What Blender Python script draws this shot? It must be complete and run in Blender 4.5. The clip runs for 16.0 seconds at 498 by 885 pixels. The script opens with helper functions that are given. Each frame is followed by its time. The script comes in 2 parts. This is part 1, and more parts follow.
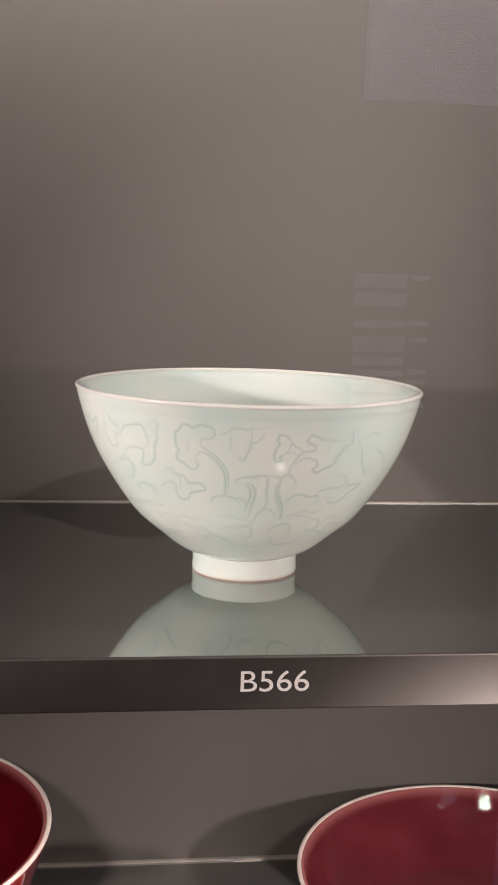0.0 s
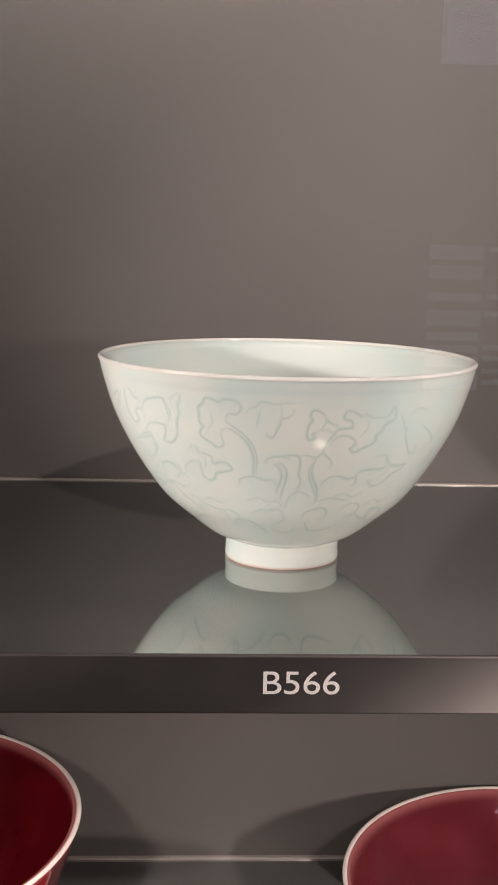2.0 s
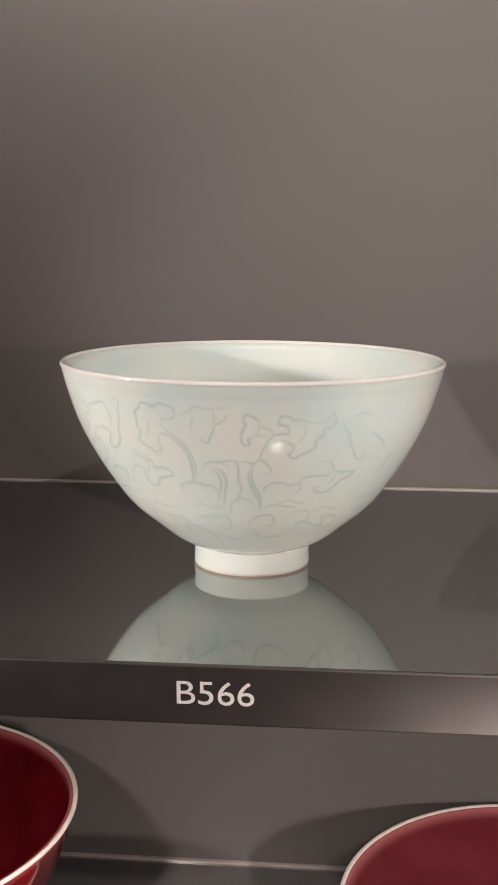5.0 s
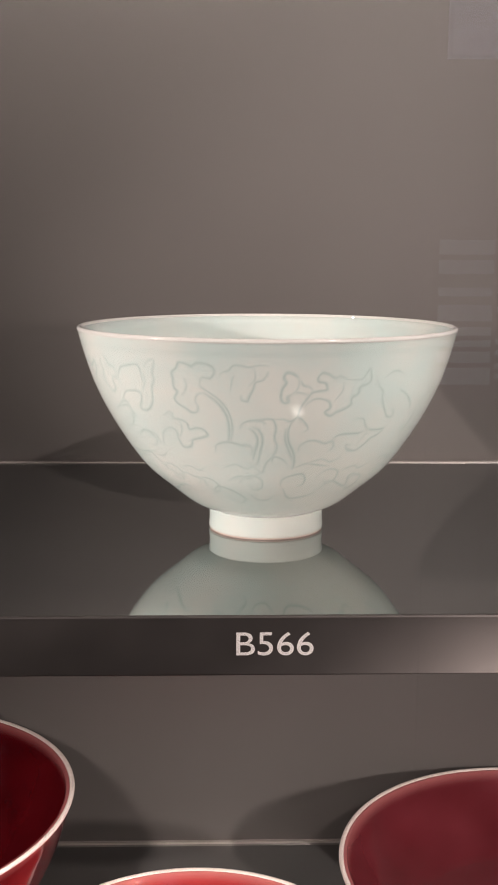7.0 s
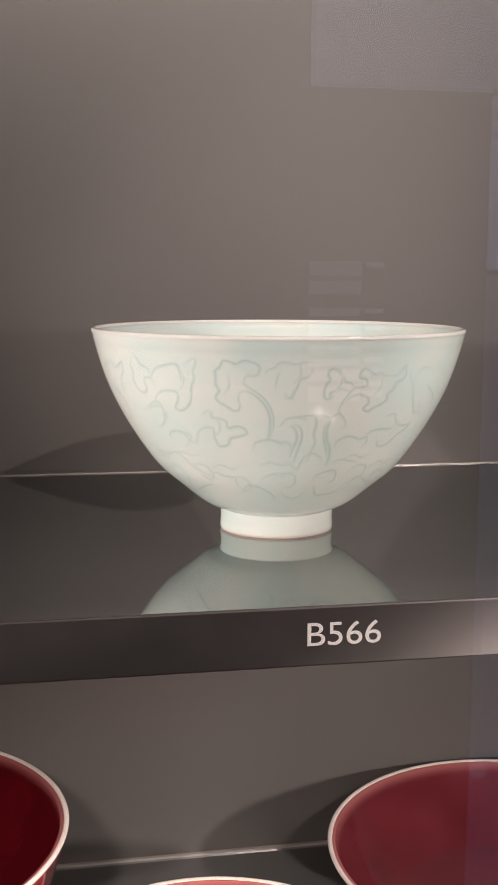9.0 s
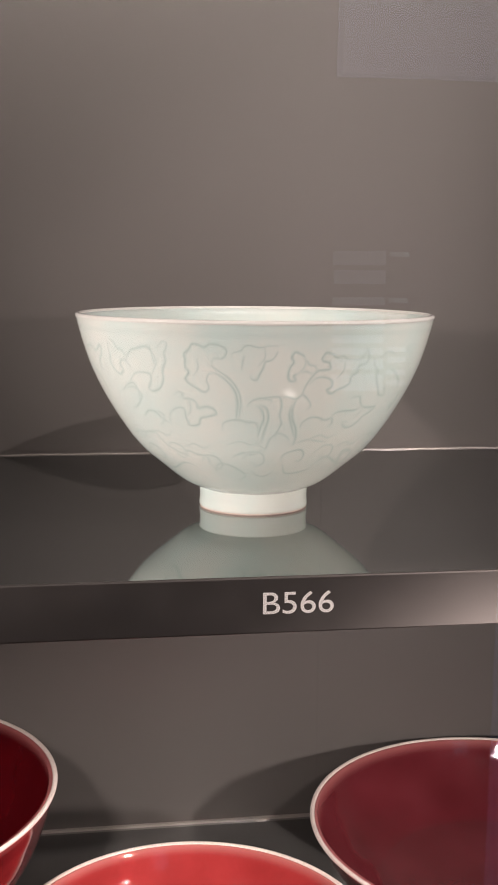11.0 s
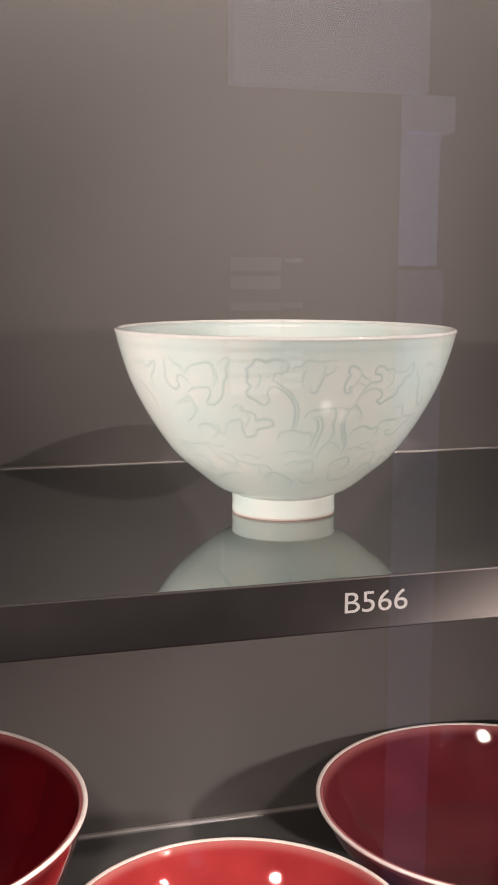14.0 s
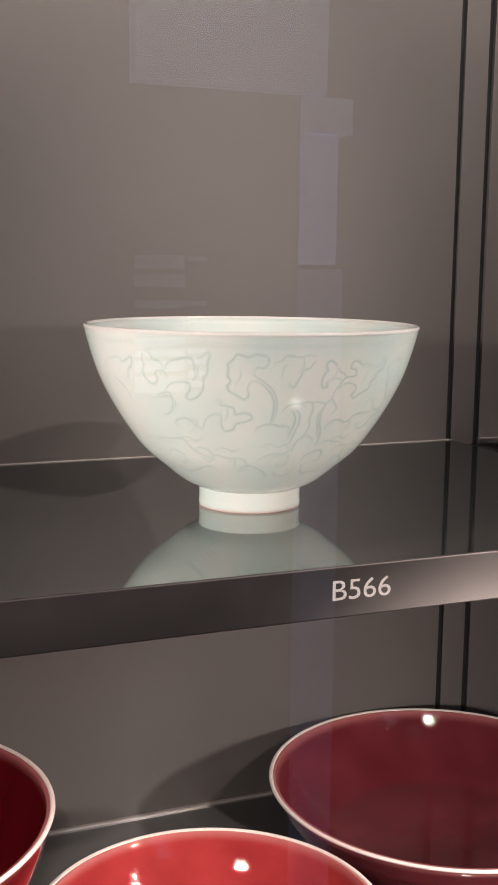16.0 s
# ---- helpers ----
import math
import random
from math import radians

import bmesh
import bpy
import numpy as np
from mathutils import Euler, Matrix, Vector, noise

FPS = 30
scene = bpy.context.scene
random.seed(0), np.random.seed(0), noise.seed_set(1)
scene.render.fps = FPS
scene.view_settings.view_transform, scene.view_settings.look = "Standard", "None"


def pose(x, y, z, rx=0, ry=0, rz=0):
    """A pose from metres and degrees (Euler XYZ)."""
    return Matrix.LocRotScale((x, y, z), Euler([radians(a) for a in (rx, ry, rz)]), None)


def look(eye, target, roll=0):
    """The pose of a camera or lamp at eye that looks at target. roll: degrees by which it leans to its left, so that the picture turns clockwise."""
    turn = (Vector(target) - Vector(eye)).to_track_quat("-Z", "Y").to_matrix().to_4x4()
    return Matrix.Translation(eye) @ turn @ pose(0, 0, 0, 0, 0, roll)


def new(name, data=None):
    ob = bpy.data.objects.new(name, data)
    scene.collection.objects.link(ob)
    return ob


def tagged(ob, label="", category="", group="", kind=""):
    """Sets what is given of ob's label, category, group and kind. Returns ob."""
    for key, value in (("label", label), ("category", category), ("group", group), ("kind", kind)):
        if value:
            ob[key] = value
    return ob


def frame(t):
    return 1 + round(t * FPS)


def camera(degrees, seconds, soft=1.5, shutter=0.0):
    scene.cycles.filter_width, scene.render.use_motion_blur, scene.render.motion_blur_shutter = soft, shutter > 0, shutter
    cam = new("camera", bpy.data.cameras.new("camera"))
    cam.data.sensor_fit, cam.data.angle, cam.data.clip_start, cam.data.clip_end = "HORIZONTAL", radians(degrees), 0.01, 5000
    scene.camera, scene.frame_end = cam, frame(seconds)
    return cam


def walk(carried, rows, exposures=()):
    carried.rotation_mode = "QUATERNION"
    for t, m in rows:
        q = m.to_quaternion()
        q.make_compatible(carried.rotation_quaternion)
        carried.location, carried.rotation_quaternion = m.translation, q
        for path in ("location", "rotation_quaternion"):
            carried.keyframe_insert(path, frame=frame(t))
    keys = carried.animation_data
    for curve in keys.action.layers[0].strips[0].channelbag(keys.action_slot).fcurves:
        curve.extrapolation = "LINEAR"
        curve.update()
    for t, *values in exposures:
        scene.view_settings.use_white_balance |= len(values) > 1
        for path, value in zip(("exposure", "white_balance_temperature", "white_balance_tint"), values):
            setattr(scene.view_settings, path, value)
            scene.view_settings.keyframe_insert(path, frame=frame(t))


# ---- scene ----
cam = camera(25.44, 16.0, soft=1.6)
SH = 1.30          # height of the upper shelf's top above the gallery floor
ROWS = [
    (0, -0.0573, -0.4740, 0.1329, -6.700, -9.089, -1.669),
    (0.5, -0.0422, -0.4598, 0.1320, -4.847, -9.721, -1.530),
    (1, -0.0114, -0.4520, 0.1325, -3.340, -10.168, -1.257),
    (1.5, -0.0213, -0.4481, 0.1328, -2.915, -10.403, -1.236),
    (2, -0.0356, -0.4379, 0.1267, -2.534, -10.367, -1.318),
    (2.5, -0.0085, -0.4308, 0.1316, 0.014, -10.637, -1.029),
    (3, 0.0212, -0.4250, 0.1309, 2.163, -10.693, -0.830),
    (3.5, 0.0327, -0.4228, 0.1307, 3.946, -10.697, -0.919),
    (3.7, 0.0353, -0.4236, 0.1296, 4.702, -10.557, -0.608),
    (5.8, 0.0352, -0.4324, 0.1283, 4.749, -10.609, -0.068),
    (6, 0.0331, -0.4331, 0.1269, 4.047, -10.684, -0.058),
    (6.5, 0.0181, -0.4383, 0.1160, 1.632, -10.235, -0.174),
    (7, -0.0188, -0.4395, 0.1117, -1.501, -9.936, -0.223),
    (7.5, -0.0472, -0.4338, 0.1056, -4.930, -9.470, -0.147),
    (8, -0.0741, -0.4335, 0.1012, -8.068, -8.893, -0.212),
    (8.5, -0.0927, -0.4357, 0.1025, -10.457, -8.525, -0.230),
    (10.8, -0.0837, -0.4562, 0.0992, -9.471, -8.820, -0.725),
    (11, -0.0703, -0.4613, 0.1014, -8.347, -9.067, -0.465),
    (11.5, -0.0315, -0.4742, 0.1024, -5.567, -9.251, -0.102),
    (12, -0.0142, -0.4864, 0.1034, -4.078, -9.431, 0.267),
    (12.5, -0.0424, -0.4830, 0.1054, -5.664, -9.398, 0.455),
    (13, -0.0921, -0.4807, 0.1111, -9.359, -9.425, 0.232),
    (13.5, -0.1324, -0.4704, 0.1089, -13.043, -9.093, 0.041),
    (14, -0.1507, -0.4645, 0.1073, -16.110, -8.913, -0.234),
    (14.5, -0.1698, -0.4586, 0.1056, -18.776, -8.856, -0.538),
    (15, -0.1829, -0.4527, 0.1041, -20.646, -8.846, -0.689),
    (15.5, -0.1864, -0.4537, 0.1057, -21.949, -8.915, -0.745),
    (16, -0.1896, -0.4597, 0.1063, -22.265, -8.931, -0.633),
]
walk(cam, [(t, pose(x, y, SH + z, 90 + pitch, roll, yaw)) for t, x, y, z, yaw, pitch, roll in ROWS])

# ---- plan, in metres ----
FRONT, BACK = -0.1135, 0.1392      # shelf front edge, back wall face
DECK = SH - 0.220                # lower deck of the case
JOINT_A, JOINT_B = 0.1952, 0.2158   # the two upright joints in the back wall
LEFT, RIGHT = -0.62, 1.00        # case ends
LID = SH + 0.44                  # case ceiling
PANE = -0.335                    # front glass
ROOM_Y, CEIL = -1.96, 3.25       # gallery wall across the aisle, ceiling

# ---- light ----
world = bpy.data.worlds.new("gallery_dark")
scene.world = world
world.use_nodes = True
world.node_tree.nodes["Background"].inputs["Color"].default_value = (0.9, 0.92, 1.0, 1)
world.node_tree.nodes["Background"].inputs["Strength"].default_value = 0.02
scene.view_settings.exposure = 0.0


def lamp(name, kind, eye, target, watts, colour, size=0.02, size_y=None, cone=30, blend=0.5):
    data = bpy.data.lights.new(name, kind)
    data.energy, data.color = watts, colour
    if kind == "AREA":
        data.size = size
        if size_y:
            data.shape, data.size_y = "RECTANGLE", size_y
    else:
        data.shadow_soft_size = size
    if kind == "SPOT":
        data.spot_size, data.spot_blend = radians(cone), blend
    ob = new(name, data)
    ob.matrix_world = look(eye, target)
    return ob


WARM = (1.0, 0.855, 0.796)


def led_head(name, at, step, count, watts, target, radius=0.005, cone=70, blend=0.8):
    """A head of a few small lights in a row."""
    for k in range(count):
        eye = Vector(at) + Vector(step) * (k - (count - 1) / 2)
        lamp(name, "SPOT", eye, target, watts / count, WARM, radius, cone=cone, blend=blend)


led_head("lid_head", (0.235, -0.285, SH + 0.420), (0.004, 0, 0), 3, 7.2, (0.02, 0.02, SH + 0.05), 0.002, cone=66, blend=0.9)
led_head("west_head", (-0.585, -0.265, SH + 0.162), (0, 0, 0.008), 3, 18.5, (0.10, 0.06, SH + 0.050), 0.0025, cone=34, blend=0.8)
led_head("east_head", (0.270, -0.310, SH + 0.126), (0, 0, 0.007), 3, 2.6, (-0.02, 0.0, SH + 0.04), 0.0025, cone=70)
# the next two are added fill in place of light bounced up off the shelf
led_head("west_fill_head", (-0.480, -0.325, SH + 0.038), (0, 0, 0.014), 3, 2.5, (0.0, 0.0, SH + 0.02), 0.0025, cone=18, blend=0.7)
led_head("east_fill_head", (0.270, -0.310, SH + 0.038), (0, 0, 0.014), 3, 1.3, (0.0, 0.0, SH + 0.02), 0.0025, cone=24, blend=0.7)
led_head("east_low_head", (0.160, -0.270, SH - 0.090), (0, 0, 0.012), 2, 4.0, (0.04, 0.06, SH - 0.20), 0.0025, cone=96, blend=0.8)
led_head("shelf_head_west", (-0.130, -0.102, SH - 0.028), (0.009, 0, 0), 2, 1.6, (-0.08, 0.0, DECK), 0.0022, cone=100)
led_head("shelf_head_east", (0.100, -0.105, SH - 0.028), (0.009, 0, 0), 2, 1.0, (0.05, 0.0, DECK), 0.0022, cone=100)
wash = lamp("lid_light", "AREA", (0.23, -0.09, LID - 0.02), (0.23, 0.14, SH + 0.265), 1.15, WARM, 1.00, 0.04)
wash.data.spread = radians(78)
# unseen fill added over the aisle to brighten its far side
lamp("aisle_fill_light", "AREA", (0.6, -1.3, CEIL - 0.05), (0.6, -1.5, 0), 12, (1.0, 0.9, 0.8), 0.25, 0.25)

# ---- materials ----


def material(name, base, rough=0.5, metal=0.0, ior=1.5, coat=0.0, vary=0.06, grain=40.0, fine=900.0, bump=0.0, tint=None, spec=0.5, rough_vary=0.05, thin=None, pooled=None, spread=(0.4, 0.9)):
    """A principled surface with colour and gloss varied at two scales, and a fine relief."""
    m = bpy.data.materials.new(name)
    m.use_nodes = True
    nt = m.node_tree
    b = nt.nodes["Principled BSDF"]
    b.inputs["Metallic"].default_value, b.inputs["IOR"].default_value = metal, ior
    b.inputs["Coat Weight"].default_value, b.inputs["Coat Roughness"].default_value = coat, 0.015
    b.inputs["Specular IOR Level"].default_value = spec
    co = nt.nodes.new("ShaderNodeTexCoord")
    big, small = nt.nodes.new("ShaderNodeTexNoise"), nt.nodes.new("ShaderNodeTexNoise")
    big.inputs["Scale"].default_value, small.inputs["Scale"].default_value = grain, fine
    big.inputs["Detail"].default_value = 4
    for n in (big, small):
        nt.links.new(co.outputs["Object"], n.inputs["Vector"])
    both = nt.nodes.new("ShaderNodeMath")
    both.operation = "MULTIPLY_ADD"
    both.inputs[1].default_value = 0.3
    nt.links.new(small.outputs["Fac"], both.inputs[0])
    nt.links.new(big.outputs["Fac"], both.inputs[2])
    ramp = nt.nodes.new("ShaderNodeValToRGB")
    other = tint or tuple(c * (1 - 3 * vary) for c in base)
    ramp.color_ramp.elements[0].position, ramp.color_ramp.elements[1].position = spread
    ramp.color_ramp.elements[0].color = (*other, 1)
    ramp.color_ramp.elements[1].color = (*base, 1)
    nt.links.new(both.outputs[0], ramp.inputs["Fac"])
    if pooled:
        # thicker, darker glaze where it has run into the carving
        depth, mix = nt.nodes.new("ShaderNodeAttribute"), nt.nodes.new("ShaderNodeMix")
        depth.attribute_name, mix.data_type = "pool", "RGBA"
        nt.links.new(depth.outputs["Fac"], mix.inputs["Factor"])
        nt.links.new(ramp.outputs["Color"], mix.inputs[6])
        mix.inputs[7].default_value = (*pooled, 1)
        nt.links.new(mix.outputs[2], b.inputs["Base Color"])
    elif thin:
        # the glaze thins over the last millimetres below the lip
        z0, z1, pale = thin
        sep, rise, blend = nt.nodes.new("ShaderNodeSeparateXYZ"), nt.nodes.new("ShaderNodeMapRange"), nt.nodes.new("ShaderNodeMix")
        blend.data_type = "RGBA"
        rise.inputs["From Min"].default_value, rise.inputs["From Max"].default_value = z0, z1
        rise.interpolation_type = "SMOOTHSTEP"
        nt.links.new(co.outputs["Object"], sep.inputs[0])
        nt.links.new(sep.outputs["Z"], rise.inputs["Value"])
        nt.links.new(rise.outputs["Result"], blend.inputs["Factor"])
        nt.links.new(ramp.outputs["Color"], blend.inputs[6])
        blend.inputs[7].default_value = (*pale, 1)
        nt.links.new(blend.outputs[2], b.inputs["Base Color"])
    else:
        nt.links.new(ramp.outputs["Color"], b.inputs["Base Color"])
    span = nt.nodes.new("ShaderNodeMapRange")
    span.inputs["To Min"].default_value, span.inputs["To Max"].default_value = max(rough - rough_vary, 0.0), rough + rough_vary
    nt.links.new(big.outputs["Fac"], span.inputs["Value"])
    nt.links.new(span.outputs["Result"], b.inputs["Roughness"])
    if bump:
        bp = nt.nodes.new("ShaderNodeBump")
        bp.inputs["Strength"].default_value, bp.inputs["Distance"].default_value = bump, 0.0004
        nt.links.new(both.outputs[0], bp.inputs["Height"])
        nt.links.new(bp.outputs["Normal"], b.inputs["Normal"])
    return m


def pane_glass(name):
    """Clear sheet: about 4 % reflection a face, rising towards grazing views."""
    m = bpy.data.materials.new(name)
    m.use_nodes = True
    nt = m.node_tree
    nt.nodes.clear()
    out, mix = nt.nodes.new("ShaderNodeOutputMaterial"), nt.nodes.new("ShaderNodeMixShader")
    clear, gloss, lw = nt.nodes.new("ShaderNodeBsdfTransparent"), nt.nodes.new("ShaderNodeBsdfGlossy"), nt.nodes.new("ShaderNodeLayerWeight")
    gloss.inputs["Roughness"].default_value = 0.0
    lw.inputs["Blend"].default_value = 0.5
    steep, share = nt.nodes.new("ShaderNodeMath"), nt.nodes.new("ShaderNodeMath")
    steep.operation, steep.inputs[1].default_value = "POWER", 5.0
    share.operation, share.inputs[1].default_value, share.inputs[2].default_value = "MULTIPLY_ADD", 0.96, 0.04
    nt.links.new(lw.outputs["Facing"], steep.inputs[0])
    nt.links.new(steep.outputs[0], share.inputs[0])
    nt.links.new(share.outputs[0], mix.inputs["Fac"])
    nt.links.new(clear.outputs[0], mix.inputs[1])
    nt.links.new(gloss.outputs[0], mix.inputs[2])
    nt.links.new(mix.outputs[0], out.inputs["Surface"])
    return m


def glowing(name, colour, strength):
    m = bpy.data.materials.new(name)
    m.use_nodes = True
    b = m.node_tree.nodes["Principled BSDF"]
    b.inputs["Base Color"].default_value = (*colour, 1)
    b.inputs["Emission Color"].default_value = (*colour, 1)
    b.inputs["Emission Strength"].default_value = strength
    return m


WALL = material("case_lining_paint", (0.098, 0.089, 0.084), 0.5, vary=0.02, grain=14, fine=1500, bump=0.02)
SHELF_TOP = material("dark_glossy_glass", (0.019, 0.0195, 0.0195), 0.05, ior=5.6, vary=0.05, grain=30, fine=500, rough_vary=0.02)
FASCIA = material("satin_bronze_metal", (0.168, 0.151, 0.145), 0.50, metal=0.92, vary=0.04, grain=60, fine=2500, bump=0.05)
SHELF_TOP.node_tree.nodes["Principled BSDF"].inputs["Specular Tint"].default_value = (0.975, 1.0, 0.99, 1)
EDGE = material("polished_edge_metal", (0.80, 0.74, 0.69), 0.22, metal=0.6, vary=0.03)
GROOVE = material("black_joint", (0.003, 0.003, 0.003), 0.9)
PAPER = material("white_lettering", (0.86, 0.82, 0.80), 0.6, vary=0.01)
CELADON = material("celadon_glaze", (0.668, 0.700, 0.653), 0.035, rough_vary=0.01, coat=0.0, vary=0.03, grain=26, fine=600, bump=0.02, tint=(0.555, 0.662, 0.632), pooled=(0.422, 0.532, 0.506), spread=(0.5, 0.78))
LIP = material("pale_pink_lip", (0.725, 0.722, 0.688), 0.10, vary=0.04, grain=90, fine=900)
BARE = material("unglazed_foot_rim", (0.68, 0.55, 0.49), 0.7, vary=0.08, grain=150)
WHITE_LIP = material("white_lip", (0.82, 0.72, 0.67), 0.25, vary=0.04, grain=90, fine=900)
RED_DEEP = material("deep_crimson_glaze", (0.125, 0.004, 0.008), 0.03, rough_vary=0.012, coat=0.4, grain=45, fine=800, tint=(0.070, 0.002, 0.005), bump=0.3, thin=(0.0755, 0.0825, (0.36, 0.11, 0.11)))
RED_BROWN = material("liver_red_glaze", (0.150, 0.025, 0.033), 0.03, rough_vary=0.012, coat=0.4, grain=35, fine=800, tint=(0.100, 0.013, 0.017), bump=0.35, thin=(0.0385, 0.0455, (0.36, 0.12, 0.12)))
RED_LIGHT = material("bright_copper_red_glaze", (0.43, 0.050, 0.050), 0.03, rough_vary=0.012, coat=0.4, grain=35, fine=800, tint=(0.27, 0.026, 0.027), bump=0.35, thin=(0.0345, 0.0400, (0.48, 0.16, 0.15)))
PANE_GLASS = pane_glass("case_glass")
ROOM_PAINT = material("gallery_wall_paint", (0.10, 0.095, 0.10), 0.7, vary=0.04, grain=3, fine=200)
ROOM_FLOOR = material("gallery_floor_boards", (0.12, 0.10, 0.085), 0.45, vary=0.1, grain=5, fine=120)
# glow put into the strips' material in place of light falling on them
CARD = glowing("glowing_caption", (0.55, 0.60, 0.80), 0.20)
SCREEN = glowing("cool_lit_panel", (0.58, 0.64, 0.95), 0.42)
DOORWAY = glowing("cool_lit_doorway", (0.40, 0.48, 0.90), 0.80)
DOORWAY_DIM = glowing("dim_lit_doorway", (0.32, 0.36, 0.75), 0.26)

# ---- mesh helpers ----


def part(name, bm, mat, parent=None, label="", smooth=False):
    me = bpy.data.meshes.new(name)
    bm.normal_update()
    if smooth:
        for f in bm.faces:
            f.smooth = True
    bm.to_mesh(me)
    bm.free()
    me.materials.append(mat)
    ob = new(name, me)
    if parent:
        ob.parent = parent
    if label:
        ob["label"] = label
    return ob


def box(x0, y0, z0, x1, y1, z1, bevel=0.0):
    bm = bmesh.new()
    bmesh.ops.create_cube(bm, size=1)
    for v in bm.verts:
        v.co = Vector(((x0 + x1) / 2 + v.co.x * (x1 - x0), (y0 + y1) / 2 + v.co.y * (y1 - y0), (z0 + z1) / 2 + v.co.z * (z1 - z0)))
    if bevel:
        bmesh.ops.bevel(bm, geom=list(bm.edges), offset=bevel, segments=2, affect="EDGES", profile=0.5)
    return bm


def structure(name, bm, mat, label, category):
    return tagged(part(name, bm, mat), label, category, kind="structure")


def smooth_line(pts, steps=10):
    """A Catmull-Rom line through a few control points."""
    p = [Vector(q) for q in pts]
    p = [2 * p[0] - p[1]] + p + [2 * p[-1] - p[-2]]
    out = []
    for i in range(1, len(p) - 2):
        for k in range(steps):
            s = k / steps
            a, b, c, d = p[i - 1:i + 3]
            out.append(0.5 * (2 * b + (c - a) * s + (2 * a - 5 * b + 4 * c - d) * s * s + (3 * b - a - 3 * c + d) * s ** 3))
    return out + [p[-2]]


def lathe(line, turns=160, close=False):
    """A surface turned about z from (radius, height) points."""
    bm = bmesh.new()
    rings = []
    for r, z in line:
        if r < 1e-6:
            rings.append([bm.verts.new((0, 0, z))])
        else:
            rings.append([bm.verts.new((r * math.cos(2 * math.pi * k / turns), r * math.sin(2 * math.pi * k / turns), z)) for k in range(turns)])
    pairs = list(zip(rings, rings[1:])) + ([(rings[-1], rings[0])] if close else [])
    for a, b in pairs:
        for k in range(turns):
            n = (k + 1) % turns
            if len(a) == 1:
                bm.faces.new((a[0], b[n], b[k]))
            elif len(b) == 1:
                bm.faces.new((a[k], a[n], b[0]))
            else:
                bm.faces.new((a[k], a[n], b[n], b[k]))
    bmesh.ops.recalc_face_normals(bm, faces=list(bm.faces))
    return bm


def empty(name, at):
    ob = new(name)
    ob.location, ob.empty_display_size = at, 0.02
    return ob


# ---- gallery round the case ----
structure("floor", box(-3.0, ROOM_Y - 0.1, -0.08, 4.0, BACK + 0.3, 0.0), ROOM_FLOOR, "dark wooden gallery floor in front of the case", "floor")
structure("ceiling", box(-3.0, ROOM_Y - 0.1, CEIL, 4.0, BACK + 0.3, CEIL + 0.1), ROOM_PAINT, "dark painted gallery ceiling", "ceiling")
structure("wall_south", box(-3.0, ROOM_Y - 0.2, 0.0, 4.0, ROOM_Y - 0.1, CEIL), ROOM_PAINT, "dark gallery wall across the aisle", "wall")
structure("wall_west", box(-3.1, ROOM_Y - 0.2, 0.0, -3.0, BACK + 0.3, CEIL), ROOM_PAINT, "dark gallery side wall", "wall")
structure("wall_east", box(4.0, ROOM_Y - 0.2, 0.0, 4.1, BACK + 0.3, CEIL), ROOM_PAINT, "dark gallery side wall", "wall")
structure("wall_north", box(-3.0, BACK + 0.2, 0.0, 4.0, BACK + 0.3, CEIL), ROOM_PAINT, "dark gallery wall behind the display case", "wall")

# ---- display case ----
structure("wall_case_back", box(LEFT, BACK, DECK - 0.219, JOINT_A - 0.0020, BACK + 0.018, LID), WALL, "warm grey painted back panel of the display case", "wall")
structure("wall_case_post", box(JOINT_A + 0.0020, BACK + 0.0005, DECK - 0.219, JOINT_B - 0.0020, BACK + 0.0185, LID), WALL, "narrow warm grey upright between two back panels", "wall")
structure("wall_case_back_next", box(JOINT_B + 0.0020, BACK, DECK - 0.219, RIGHT, BACK + 0.018, LID), WALL, "warm grey back panel of the neighbouring bay", "wall")
for k, x in enumerate((JOINT_A, JOINT_B)):
    structure(f"trim_joint_{k + 1}", box(x - 0.0019, BACK + 0.0022, DECK - 0.219, x + 0.0019, BACK + 0.018, LID), GROOVE, "black recessed joint between back panels", "trim")
structure("wall_case_west", box(LEFT - 0.018, PANE, DECK - 0.219, LEFT, BACK + 0.018, LID), WALL, "warm grey end panel of the display case", "wall")
structure("wall_case_east", box(RIGHT, PANE, DECK - 0.219, RIGHT + 0.018, BACK + 0.018, LID), WALL, "warm grey end panel of the display case", "wall")
structure("ceiling_case", box(LEFT, PANE, LID, RIGHT, BACK + 0.018, LID + 0.03), WALL, "warm grey lid of the display case", "ceiling")
structure("floor_case", box(LEFT, FRONT, DECK - 0.02, RIGHT, BACK - 0.0025, DECK), SHELF_TOP, "dark glossy lower deck of the display case", "floor")
structure("wall_case_plinth", box(LEFT, PANE + 0.005, 0.0, RIGHT, BACK + 0.018, DECK - 0.22), ROOM_PAINT, "dark plinth under the display case", "wall")
structure("trim_deck", box(LEFT, BACK - 0.0024, DECK - 0.01, RIGHT, BACK - 0.0002, DECK + 0.0012), EDGE, "thin polished metal strip along the back of the deck", "trim")
glass = structure("window_1", box(LEFT - 0.018, PANE - 0.008, DECK - 0.219, RIGHT + 0.018, PANE - 0.0075, LID + 0.03), PANE_GLASS, "clear glass front of the display case", "glass")
glass.visible_shadow = False


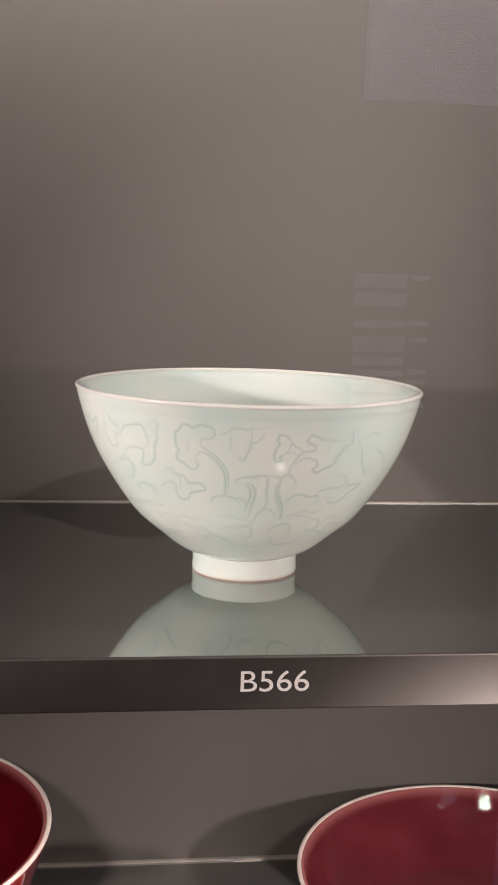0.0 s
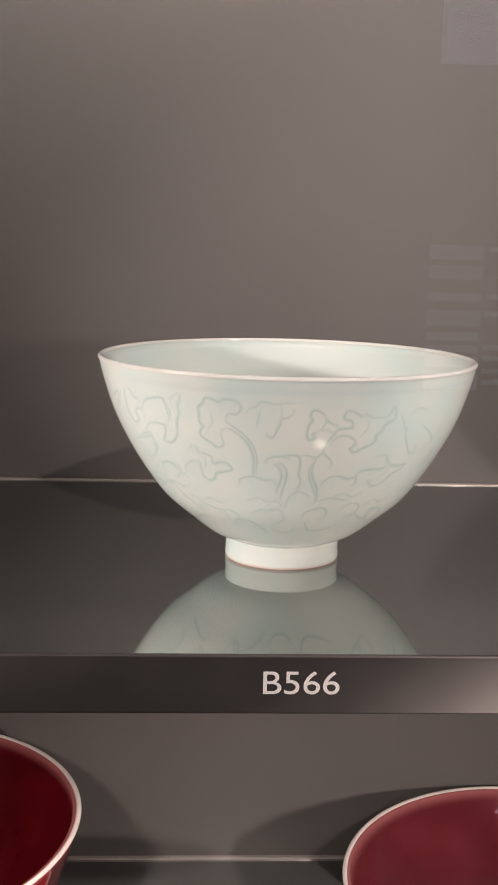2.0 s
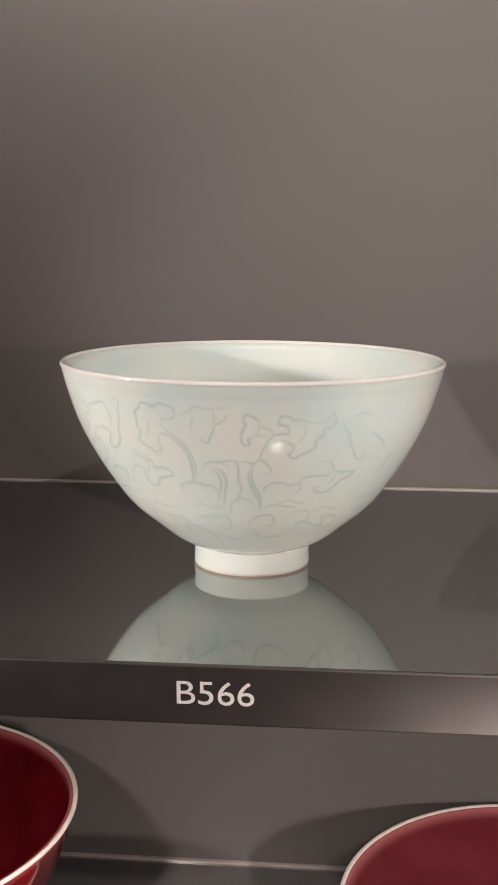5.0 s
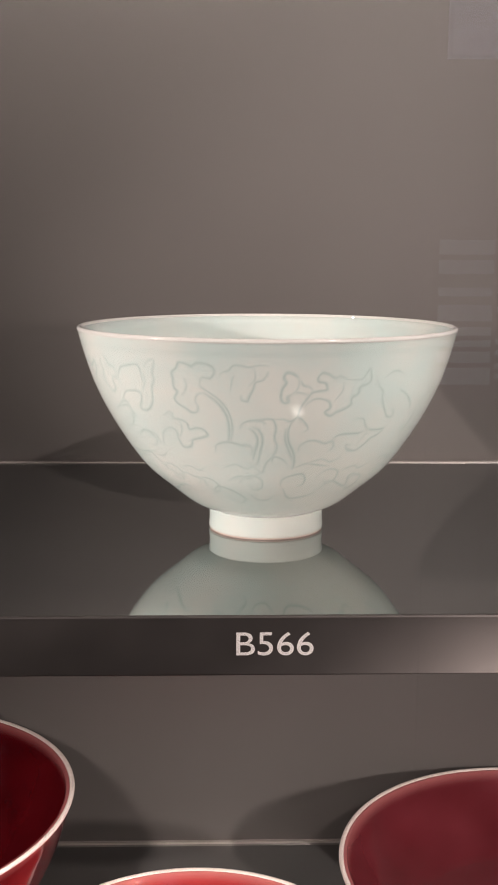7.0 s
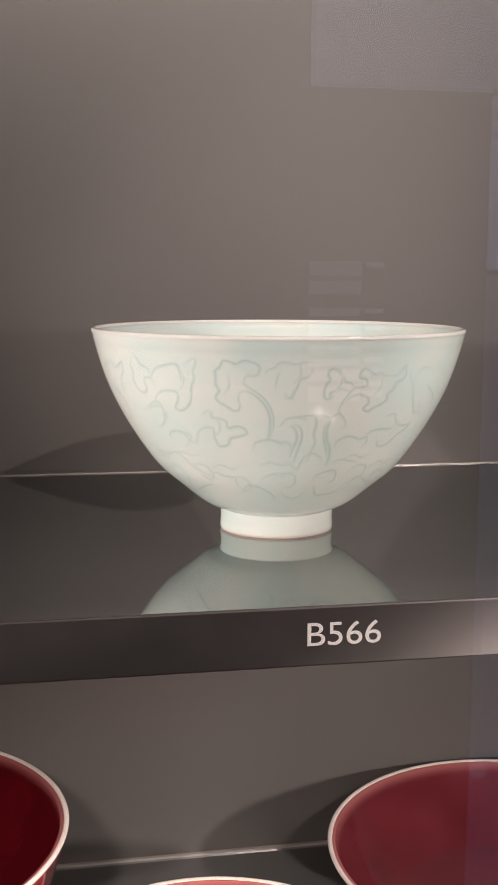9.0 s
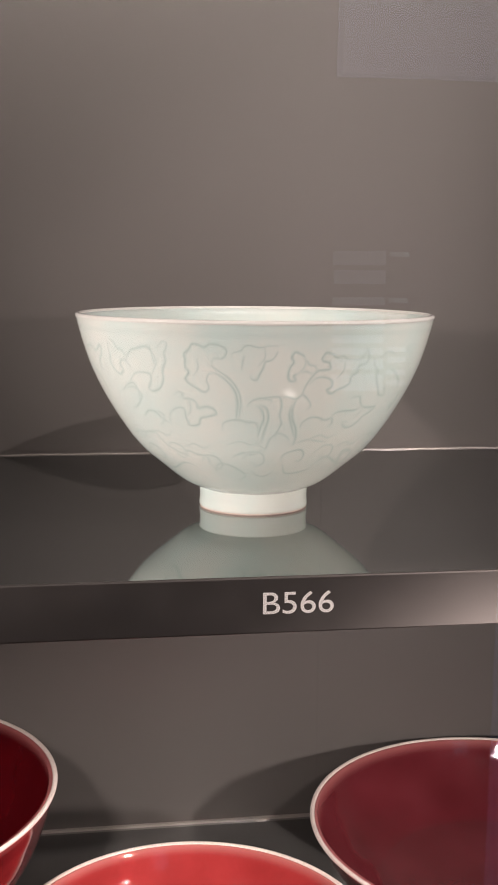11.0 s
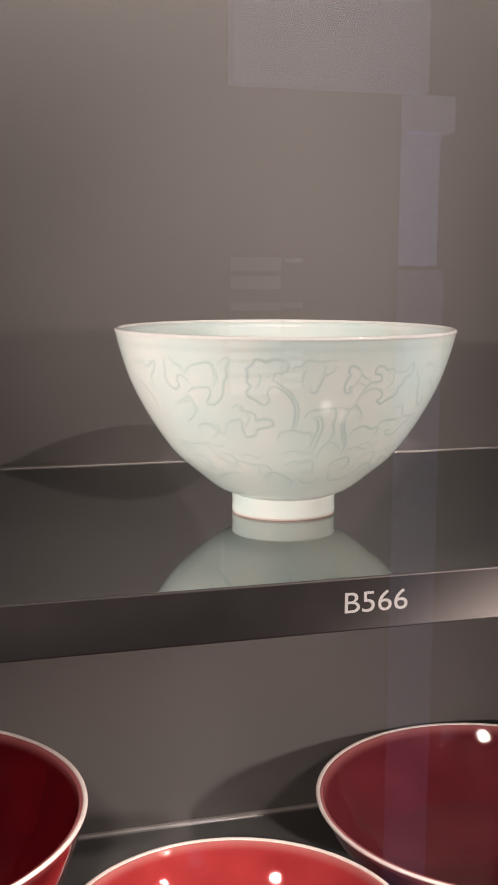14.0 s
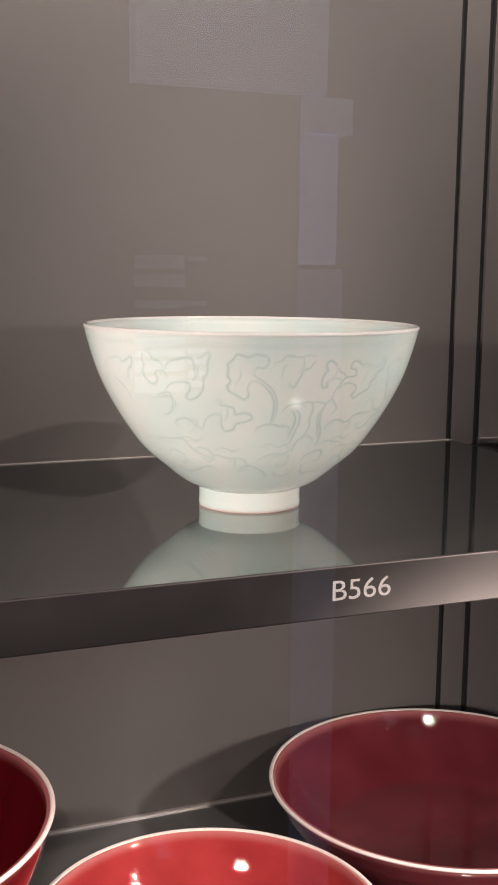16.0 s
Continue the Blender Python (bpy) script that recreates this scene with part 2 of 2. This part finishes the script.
def shelf(x0, x1, label):
    ob = empty("shelf", ((x0 + x1) / 2, FRONT, SH))
    m = ob.location
    part("fascia", box(x0 - m.x, 0.0, -0.0193, x1 - m.x, 0.0016, 0.0002, 0.0006), FASCIA, ob, "satin bronze metal front edge")
    part("tray", box(x0 - m.x, 0.0017, -0.0185, x1 - m.x, BACK - FRONT - 0.0045, -0.0027), FASCIA, ob, "satin bronze metal tray")
    part("top_plate", box(x0 - m.x, 0.0017, -0.0025, x1 - m.x, BACK - FRONT - 0.0045, 0.0), SHELF_TOP, ob, "dark glossy glass top")
    part("back_strip", box(x0 - m.x, BACK - FRONT - 0.0043, -0.006, x1 - m.x, BACK - FRONT - 0.0012, 0.0006), EDGE, ob, "thin polished metal back strip")
    return tagged(ob, label, "shelf", "shelves of the case")


# added bar: stops light from below and stands in for the gap's darkness
structure("trim_gap_block", box(JOINT_A + 0.0002, FRONT + 0.002, SH - 0.015, JOINT_B - 0.0002, BACK - 0.001, SH - 0.004), GROOVE, "black bar added in the narrow gap between two shelves to block light", "trim")
main_shelf = shelf(LEFT + 0.001, JOINT_A, "dark glossy glass shelf with a satin bronze front edge")
next_shelf = shelf(JOINT_B, RIGHT - 0.001, "dark glossy shelf of the next bay beyond a narrow gap")

# ---- celadon bowl ----
RIM_R, RIM_H = 0.075, 0.0824
OUTER = [(0.0234, 0.0090), (0.0304, 0.0124), (0.0388, 0.0190), (0.0482, 0.0272), (0.0560, 0.0375), (0.0630, 0.0490), (0.0683, 0.0600), (0.0721, 0.0712), (0.0746, 0.0808)]
outer_line = smooth_line(OUTER, 8)


def outer_at(z):
    """Radius of the bowl's outside at a height."""
    for a, b in zip(outer_line, outer_line[1:]):
        if a.y <= z <= b.y:
            return a.x + (b.x - a.x) * (z - a.y) / (b.y - a.y)
    return outer_line[-1].x


bowl = empty("bowl", (0, 0, SH))
inner = [(r - 0.0022, z + 0.0004) for r, z in smooth_line([(0.0, 0.0145)] + [(r * 0.985, z + 0.0016 + 0.003 * (1 - z / RIM_H)) for r, z in OUTER[1:]], 8)]
inner = [(max(r, 0.0), z) for r, z in inner]
body = [(0.0, 0.0075)] + [tuple(p) for p in outer_line] + [(RIM_R - 0.00012, RIM_H - 0.0009)]
back = [(RIM_R - 0.00195, RIM_H - 0.0010)] + [p for p in reversed(inner) if p[1] < RIM_H - 0.0022]
part("body", lathe(body + back), CELADON, bowl, smooth=True)
part("lip", lathe([(RIM_R - 0.0011 + 0.00095 * math.cos(a), RIM_H - 0.0010 + 0.0010 * math.sin(a)) for a in np.linspace(0, 2 * math.pi, 12, endpoint=False)], close=True), LIP, bowl, "pale pinkish lip", smooth=True)
part("foot_ring", lathe(smooth_line([(0.0233, 0.0094), (0.0231, 0.0070), (0.0230, 0.0045), (0.0232, 0.0022), (0.0232, 0.0010), (0.0228, 0.0007)], 5) + [(0.0195, 0.0007), (0.0190, 0.0040), (0.0188, 0.0078)]), CELADON, bowl, smooth=True)
part("foot_edge", lathe([(0.0229, 0.0009), (0.0227, 0.0000), (0.0199, 0.0000), (0.0197, 0.0009)], close=True), BARE, bowl, "unglazed pinkish foot edge", smooth=True)


def on_bowl(angle, z, lift):
    """The point of the bowl's outside at an angle from the front, in degrees, and a height in mm."""
    z = z / 1000
    r = outer_at(z)
    lean = math.atan2(outer_at(z + 0.001) - r, 0.001)
    a = radians(angle - 90)
    r, z = r + lift * math.cos(lean), z - lift * math.sin(lean)
    return Vector((r * math.cos(a), r * math.sin(a), z))


scrolls = [bmesh.new(), bmesh.new()]
pools = [bm.verts.layers.float.new("pool") for bm in scrolls]
ACROSS = ((-1.0, 0.0, 0.000018), (-0.40, 0.42, 0.000030), (0.0, 1.0, 0.000034), (0.30, 0.42, 0.000030), (0.75, 0.0, 0.000018))


def groove(width, *pts):
    """A carved line in which the glaze pools, deepest along its middle; the scroll comes twice round the bowl."""
    groove.count += 1
    line = smooth_line(pts, 5)
    for scroll, pool, turn in zip(scrolls, pools, (0, 180)):
        rows = []
        for k, p in enumerate(line):
            q = line[min(k + 1, len(line) - 1)] - line[max(k - 1, 0)]
            mm = outer_at(p.y / 1000) * 1000 * math.pi / 180
            d = Vector((q.x * mm, q.y)).normalized()
            taper = math.sin(math.pi * (k + 0.5) / len(line)) ** 0.5
            w = 1.2 * (0.35 + 0.65 * width) * (0.5 + 0.5 * taper)
            side = Vector((-d.y / mm, d.x)) * w
            row = []
            for e, depth, lift in ACROSS:
                v = scroll.verts.new(on_bowl(p.x + turn + side.x * e, p.y + side.y * e, lift + 0.0000004 * groove.count))
                v[pool] = depth * (0.5 + 0.5 * taper) * min(0.7 + 0.3 * width, 1.0)
                row.append(v)
            rows.append(row)
        for a, b in zip(rows, rows[1:]):
            for k in range(4):
                scroll.faces.new((a[k], a[k + 1], b[k + 1], b[k]))


groove.count = 0
# the carving, as brush lines in degrees round the bowl and mm above its foot
groove(1.0, (-20.6, 63.4), (-17.8, 61.2), (-15, 57.2), (-14, 52.6), (-14.4, 47.8), (-15, 44.6))  # stem
groove(0.8, (-21.8, 66), (-19, 63.8), (-15.6, 60.4), (-13.4, 55.8), (-13, 50.6), (-14, 45.8))  # stem edge
groove(1, (-20.6, 63.4), (-22.6, 62.4), (-23.4, 60), (-22.8, 58.2), (-23.6, 56.2), (-25.4, 55.8), (-27.2, 57.4), (-29.4, 58.8), (-30.2, 60.8), (-28.8, 63.2), (-29.8, 65), (-29.4, 68.2), (-29.6, 70), (-27.8, 71.8), (-26.8, 73.8), (-24.6, 73.4), (-23.2, 72.6), (-21.2, 74), (-18.8, 73.6), (-17, 72.4), (-16.8, 70.2), (-18.4, 68.4), (-20.2, 68.8), (-21.2, 67), (-20.8, 64.6))  # leaf
groove(0.8, (-1.8, 71.4), (-3.4, 68.4), (-5.6, 67.4), (-6, 65.2), (-7.2, 62.6), (-7.8, 60.8), (-9.6, 61.2), (-9.6, 63))  # leaf mate
groove(0.6, (-15.2, 69), (-14.8, 70.8), (-12.6, 71.6), (-11.8, 73), (-9.8, 73.6), (-7.2, 72.8), (-4.4, 73.6), (-1.8, 73.2))  # leaf top
groove(0.5, (-12.4, 64.2), (-12, 68.2), (-11, 70))  # leaf vein
groove(0.9, (-40.6, 65.4), (-40.6, 69), (-41, 71.2), (-42.8, 72), (-45.6, 71.2), (-49, 70), (-51.8, 66.4))  # frond
groove(0.9, (-39, 71.4), (-35.8, 74.4), (-34.8, 72.6), (-36.2, 69.8), (-36, 66.8), (-37.6, 63.8), (-38.4, 59.2), (-40.8, 56), (-43.6, 54.8), (-45.2, 56), (-43.4, 58.6), (-43, 61.4), (-46, 62), (-49.6, 61.2), (-52, 59), (-54, 55.8))  # frond curl
groove(0.7, (-58.6, 54.2), (-53.2, 55.8), (-50.4, 54.8), (-50, 52), (-52, 50.2))  # spiral
groove(0.9, (-36, 53.6), (-34, 55.4), (-32.2, 55), (-32.8, 53), (-30, 52.8), (-28, 51.6), (-27.8, 49.2), (-25.2, 50), (-22.8, 49.6), (-21.6, 47.4), (-24.6, 46), (-27.6, 45.2), (-29, 42.6), (-32.4, 41.8), (-33.2, 43.8), (-33.6, 45.6), (-33, 48.2), (-35.6, 49), (-39.4, 46.4), (-41.4, 41.2))  # flower
groove(0.6, (-46.8, 46.6), (-43.4, 46), (-43.4, 43.4), (-47.2, 40.4))  # tendril
groove(0.9, (-20.4, 40.4), (-19.8, 43.4), (-17.6, 44.6), (-15, 45.2), (-12.4, 44.8), (-10.8, 43.8), (-9, 44.4), (-7.4, 43), (-7.2, 40))  # base
groove(0.7, (-11, 50.2), (-9.4, 52.8), (-6.6, 53.8), (-4, 53.4), (-2.4, 52.4))  # petal top
groove(1, (-7.8, 50.8), (-6, 49), (-5.2, 45.6), (-6.2, 42), (-7.2, 38))  # petal inner
groove(1, (-6.6, 51.4), (-4.4, 49.6), (-3.6, 45.6), (-4.6, 41), (-5.6, 35.8))  # petal outer
groove(0.6, (-46.4, 28), (-38, 30.6), (-34.8, 29.4), (-30, 28.8), (-29.8, 25.4), (-27.6, 23.2))  # root
groove(0.6, (-18.4, 28.8), (-13.4, 31.2), (-9.4, 30.4), (-5.2, 32.6))  # root mate
groove(0.8, (-7.8, 54), (-4.6, 54), (-2.4, 54.4), (-0.4, 54), (0.6, 51), (0.2, 47), (1.2, 43.8), (0, 39.6), (-0.2, 36.4))  # heart
groove(0.7, (0.4, 54), (2.4, 54.4), (4.8, 53.4), (7.2, 55), (9.4, 52.8), (10.6, 50.4), (9, 49))  # heart lobe
groove(1.1, (5.2, 53), (4.4, 49), (5.2, 44.8), (6.8, 41.8), (7.8, 37.4), (7.4, 34))  # rise
groove(0.8, (3.8, 51), (3.6, 47), (5, 42.8), (6.8, 38.4))  # rise edge
groove(0.9, (8.2, 52.8), (7, 55.8), (7.6, 58.8), (8.8, 61.2), (10.6, 64), (13.2, 64.4), (14.6, 64.8), (14, 67), (12, 67.6), (11.6, 69), (12.8, 70.8), (14.8, 70.2), (16.6, 68.8), (18.2, 69.6), (20.2, 68.2), (22.2, 68))  # bud
groove(1, (22.2, 68), (24.8, 68), (26, 69.8), (27, 71.6), (28, 68.6), (27.6, 66.4), (24.8, 65.2), (24.8, 62.8), (22.8, 61.4), (23, 59), (20.8, 57.2), (18.8, 56.4), (17, 55), (15, 56.6), (16.4, 58), (16, 60), (14.2, 61.2), (11.8, 61.6), (10, 60.6), (8.8, 58.8))  # bud wing
groove(1, (10.6, 64), (9.6, 65.8), (7.8, 66.4), (6.6, 68.2), (5.4, 70), (3.2, 71), (2.2, 69.2), (3, 67.4), (2, 65.4), (1.6, 62.6), (2.4, 60.4), (4, 60.8), (3.2, 62.2), (4.6, 63.2), (6.8, 64), (9.2, 63))  # bud cap
groove(0.8, (8.6, 41.6), (8.8, 43.8), (11.6, 45.8), (14.8, 45.6), (17.4, 44.4), (20.2, 45.2), (21, 42.6), (19.4, 41))  # fan
groove(0.9, (19.8, 46.2), (22.2, 47.6), (26.2, 47.8), (29.4, 47.6), (31, 49))  # side stem
groove(0.9, (25.2, 52.4), (26.8, 53.4), (29.4, 53), (30.8, 50.4), (33.8, 48.6), (38.2, 48.2), (40, 48.4), (38.2, 46), (35.2, 44.8), (34, 42.8), (31, 40.6), (27.4, 41), (25.8, 43.2), (28.2, 43))  # side
groove(0.8, (29.8, 69), (31.6, 65), (33.6, 63), (34, 60), (36.8, 55.8), (38.6, 53.2), (41.4, 52.8), (41, 55), (39, 56.2))  # hanging
groove(0.6, (32.8, 67.8), (36.2, 70.4), (41, 68.6))  # hanging top
groove(0.7, (40, 63.4), (45, 60.4), (48.6, 57), (48.8, 54.4))  # edge leaf
groove(0.8, (53.6, 53.8), (54, 49.6), (52, 45.8), (50.4, 49.2))  # edge stem
groove(0.6, (-8.8, 37.4), (-4.2, 33), (-3.2, 35.2), (-2.2, 37.6), (0.6, 39.6), (3.4, 38.6), (5.6, 36.4))  # ground
groove(0.6, (8.8, 35.2), (13, 36.6), (16.8, 35.8), (21.6, 35))  # ground side
groove(0.7, (3.6, 27.2), (4.4, 30.2), (8.4, 31.8), (11.6, 32.2), (13.8, 29.8), (13, 27), (10.6, 27.2))  # cloud
groove(0.6, (5, 26), (8.8, 21.2), (17.2, 21.4), (21.8, 23.2))  # cloud tail
groove(0.6, (23.2, 25), (26, 28.4), (37, 24.6), (34.8, 29.6), (40.6, 30))  # cloud side
groove(0.5, (-9.6, 23.2), (-7.4, 20.6), (-2, 20), (1.8, 22.8))  # wave
groove(0.9, (-58.6, 73.2), (-59.8, 70.4), (-59.2, 68.4), (-60.6, 65.2), (-59.2, 61.8), (-57.2, 60.4), (-54.8, 62.2), (-55.4, 64.2), (-54.4, 66.2), (-52, 66), (-50.4, 63.4))  # flame
groove(0.7, (-57.8, 74.2), (-56, 73.2), (-55, 70.8), (-52.6, 70), (-51.6, 67.4))  # flame edge
groove(0.8, (-79.8, 68.8), (-72.2, 70.6), (-69.4, 68.6), (-64.6, 71.2), (-65.2, 67.4), (-67.8, 65.2), (-68.6, 61.4), (-70.6, 61.8))  # far leaf
groove(0.9, (-77.8, 62), (-74.2, 59.2), (-71.8, 55.2), (-72.2, 49.8))  # far stem
groove(0.7, (-60.4, 53.2), (-54.6, 56.8), (-51.2, 57.2), (-50.8, 53.4), (-52.4, 49.6), (-56.8, 47), (-56, 50.4))  # whorl
groove(0.8, (-51.8, 41.8), (-52.6, 44.6), (-49, 46.6), (-45.8, 46.2), (-44, 43.6), (-41.4, 42.6))  # hook
groove(0.6, (-67, 37), (-59.6, 36.6), (-52.4, 37.4), (-49.4, 33), (-44.2, 29.8), (-38.4, 27.8))  # low root
groove(0.6, (-29.4, 21.6), (-24.8, 25.8), (-18.2, 24.4), (-13, 20.2), (-17, 17.6))  # low cloud
groove(0.5, (-64.6, 22.8), (-59.4, 20.8), (-45.4, 24.6), (-40.2, 23.8))  # low wave
# small curling clouds low on the bowl and thin veins between the leaves
for k, a in enumerate((-66, -50, -34, -14, 18, 34, 50)):
    z = 28.0 + 2.4 * math.sin(2.1 * k)
    groove(0.5, (a, z), (a + 4, z + 3.4), (a + 9, z + 2.6), (a + 10, z - 1.2), (a + 6.5, z - 3.0), (a + 4, z - 0.6))
    groove(0.4, (a - 5, z + 6.4), (a, z + 8.2), (a + 4, z + 6.6), (a + 8, z + 8.6))
for a, z in ((-26, 65), (-40, 66), (-6, 69), (6, 66), (19, 64), (-31, 49), (32, 47)):
    groove(0.35, (a - 1.6, z - 3.2), (a + 0.4, z), (a + 0.2, z + 3.4))
for scroll in scrolls:
    part("carved_scroll", scroll, CELADON, bowl, "faint blue-green carved leaf scroll", smooth=True)
band = bmesh.new()
depth_of = band.verts.layers.float.new("pool")
hoops = []
for z, depth in ((75.4, 0.0), (76.6, 0.20), (77.4, 0.22), (78.2, 0.08), (79.4, 0.0)):
    hoop = [band.verts.new(on_bowl(360 * k / 160, z, 0.00004)) for k in range(160)]
    for v in hoop:
        v[depth_of] = depth
    hoops.append(hoop)
for a, b in zip(hoops, hoops[1:]):
    for k in range(160):
        band.faces.new((a[k], a[(k + 1) % 160], b[(k + 1) % 160], b[k]))
part("carved_ring", band, CELADON, bowl, "faint carved line under the lip", smooth=True)
tagged(bowl, "pale celadon porcelain bowl with faint carved leaf scrolls", "bowl")

# ---- red wares on the deck ----


def red_ware(kind, at, r, h, foot, outline, glaze_in, glaze_out, label):
    """A footed bowl or dish; outline runs from the foot to the lip as shares of radius and height."""
    ob = empty(kind, (*at, DECK))
    line = [(0.0, 0.006)] + [tuple(p) for p in smooth_line([(foot, 0.008)] + [(a * r, b * h) for a, b in outline], 8)]
    wall = 0.0028
    inside = [(max(q[0] - wall, 0.0), q[1] + wall * (1.0 - 0.8 * q[1] / h)) for q in line[1:]]
    part("outside", lathe(line), glaze_out, ob, smooth=True)
    part("inside", lathe([(0.0, inside[0][1])] + inside + [(r - 0.0022, h - 0.0004)]), glaze_in, ob, smooth=True)
    part("lip", lathe([(r - 0.0011 + 0.0012 * math.cos(a), h - 0.0004 + 0.0009 * math.sin(a)) for a in np.linspace(0, 2 * math.pi, 12, endpoint=False)], close=True), WHITE_LIP, ob, "thin white lip", smooth=True)
    part("foot_ring", lathe([(foot, 0.0095), (foot - 0.001, 0.0), (foot - 0.005, 0.0), (foot - 0.006, 0.0075)]), glaze_out, ob, smooth=True)
    return tagged(ob, label, "bowl" if kind == "bowl" else "dish", "red wares on the deck")


DEEP = [(0.52, 0.16), (0.74, 0.36), (0.88, 0.60), (0.96, 0.84), (0.99, 0.985)]
SHALLOW = [(0.70, 0.24), (0.83, 0.44), (0.92, 0.68), (0.975, 0.90), (0.992, 0.985)]
red_ware("bowl", (-0.188, 0.0360), 0.1012, 0.0816, 0.045, DEEP, RED_DEEP, RED_DEEP, "deep crimson glazed bowl with a thin white lip")
red_ware("dish", (-0.0305, -0.0338), 0.0810, 0.0393, 0.050, SHALLOW, RED_LIGHT, RED_BROWN, "bright copper-red glazed dish with a thin white lip")
red_ware("dish", (0.1368, 0.0385), 0.0989, 0.0446, 0.064, SHALLOW, RED_BROWN, RED_BROWN, "brownish liver-red glazed dish with a white lip")

# ---- number on the shelf edge ----
txt = bpy.data.curves.new("shelf_number", "FONT")
txt.body, txt.size, txt.extrude = "B566", 0.0105, 0.00003
txt_ob = new("number_source", txt)
dg = bpy.context.evaluated_depsgraph_get()
me = bpy.data.meshes.new_from_object(txt_ob.evaluated_get(dg))
bpy.data.objects.remove(txt_ob)
xs, ys = [v.co.x for v in me.vertices], [v.co.y for v in me.vertices]
for v in me.vertices:
    v.co = Vector((-0.0137 + (v.co.x - min(xs)) / (max(xs) - min(xs)) * 0.0240, FRONT - 0.00008 - v.co.z, SH - 0.0126 + (v.co.y - min(ys)) / (max(ys) - min(ys)) * 0.0076))
me.materials.clear()
me.materials.append(PAPER)
tagged(new("shelf_number", me), "white printed exhibit number on the shelf edge", "lettering")

# ---- across the aisle, seen only as reflections in the glass ----
structure("window_2", box(0.340, ROOM_Y - 0.09, SH + 0.408, 0.684, ROOM_Y - 0.05, SH + 1.1), SCREEN, "large cool white lit panel on the far wall", "panel")
structure("door_1", box(0.652, ROOM_Y - 0.09, SH + 0.342, 0.735, ROOM_Y - 0.05, SH + 0.402), SCREEN, "small cool lit fanlight above a doorway", "doorway")
structure("door_2", box(0.652, ROOM_Y - 0.09, SH + 0.115, 0.708, ROOM_Y - 0.05, SH + 0.337), DOORWAY, "tall narrow doorway with cool light beyond", "doorway")
structure("door_3", box(0.652, ROOM_Y - 0.09, 0.02, 0.722, ROOM_Y - 0.05, SH + 0.108), DOORWAY_DIM, "lower part of the doorway with dim bluish light", "doorway")
rack = empty("caption_stand", (0.385, ROOM_Y + 0.02, SH - 0.14))
for z0, z1 in ((0.245, 0.267), (0.216, 0.237), (0.182, 0.195), (0.144, 0.169), (0.122, 0.135), (0.104, 0.114), (0.080, 0.097), (0.046, 0.072)):
    part("caption_strip", box(-0.069, -0.004, z0, 0.015, 0.0, z1), CARD, rack)
for z in (0.262, 0.190, 0.163, 0.112, 0.095, 0.075, 0.058):
    part("caption_tab", box(0.022, -0.004, z - 0.004, 0.052, 0.0, z + 0.004), CARD, rack)
part("backing", box(-0.08, -0.02, -1.16, 0.07, -0.005, 0.29), ROOM_PAINT, rack)
tagged(rack, "dark stand with a column of pale caption strips given a faint glow", "stand")
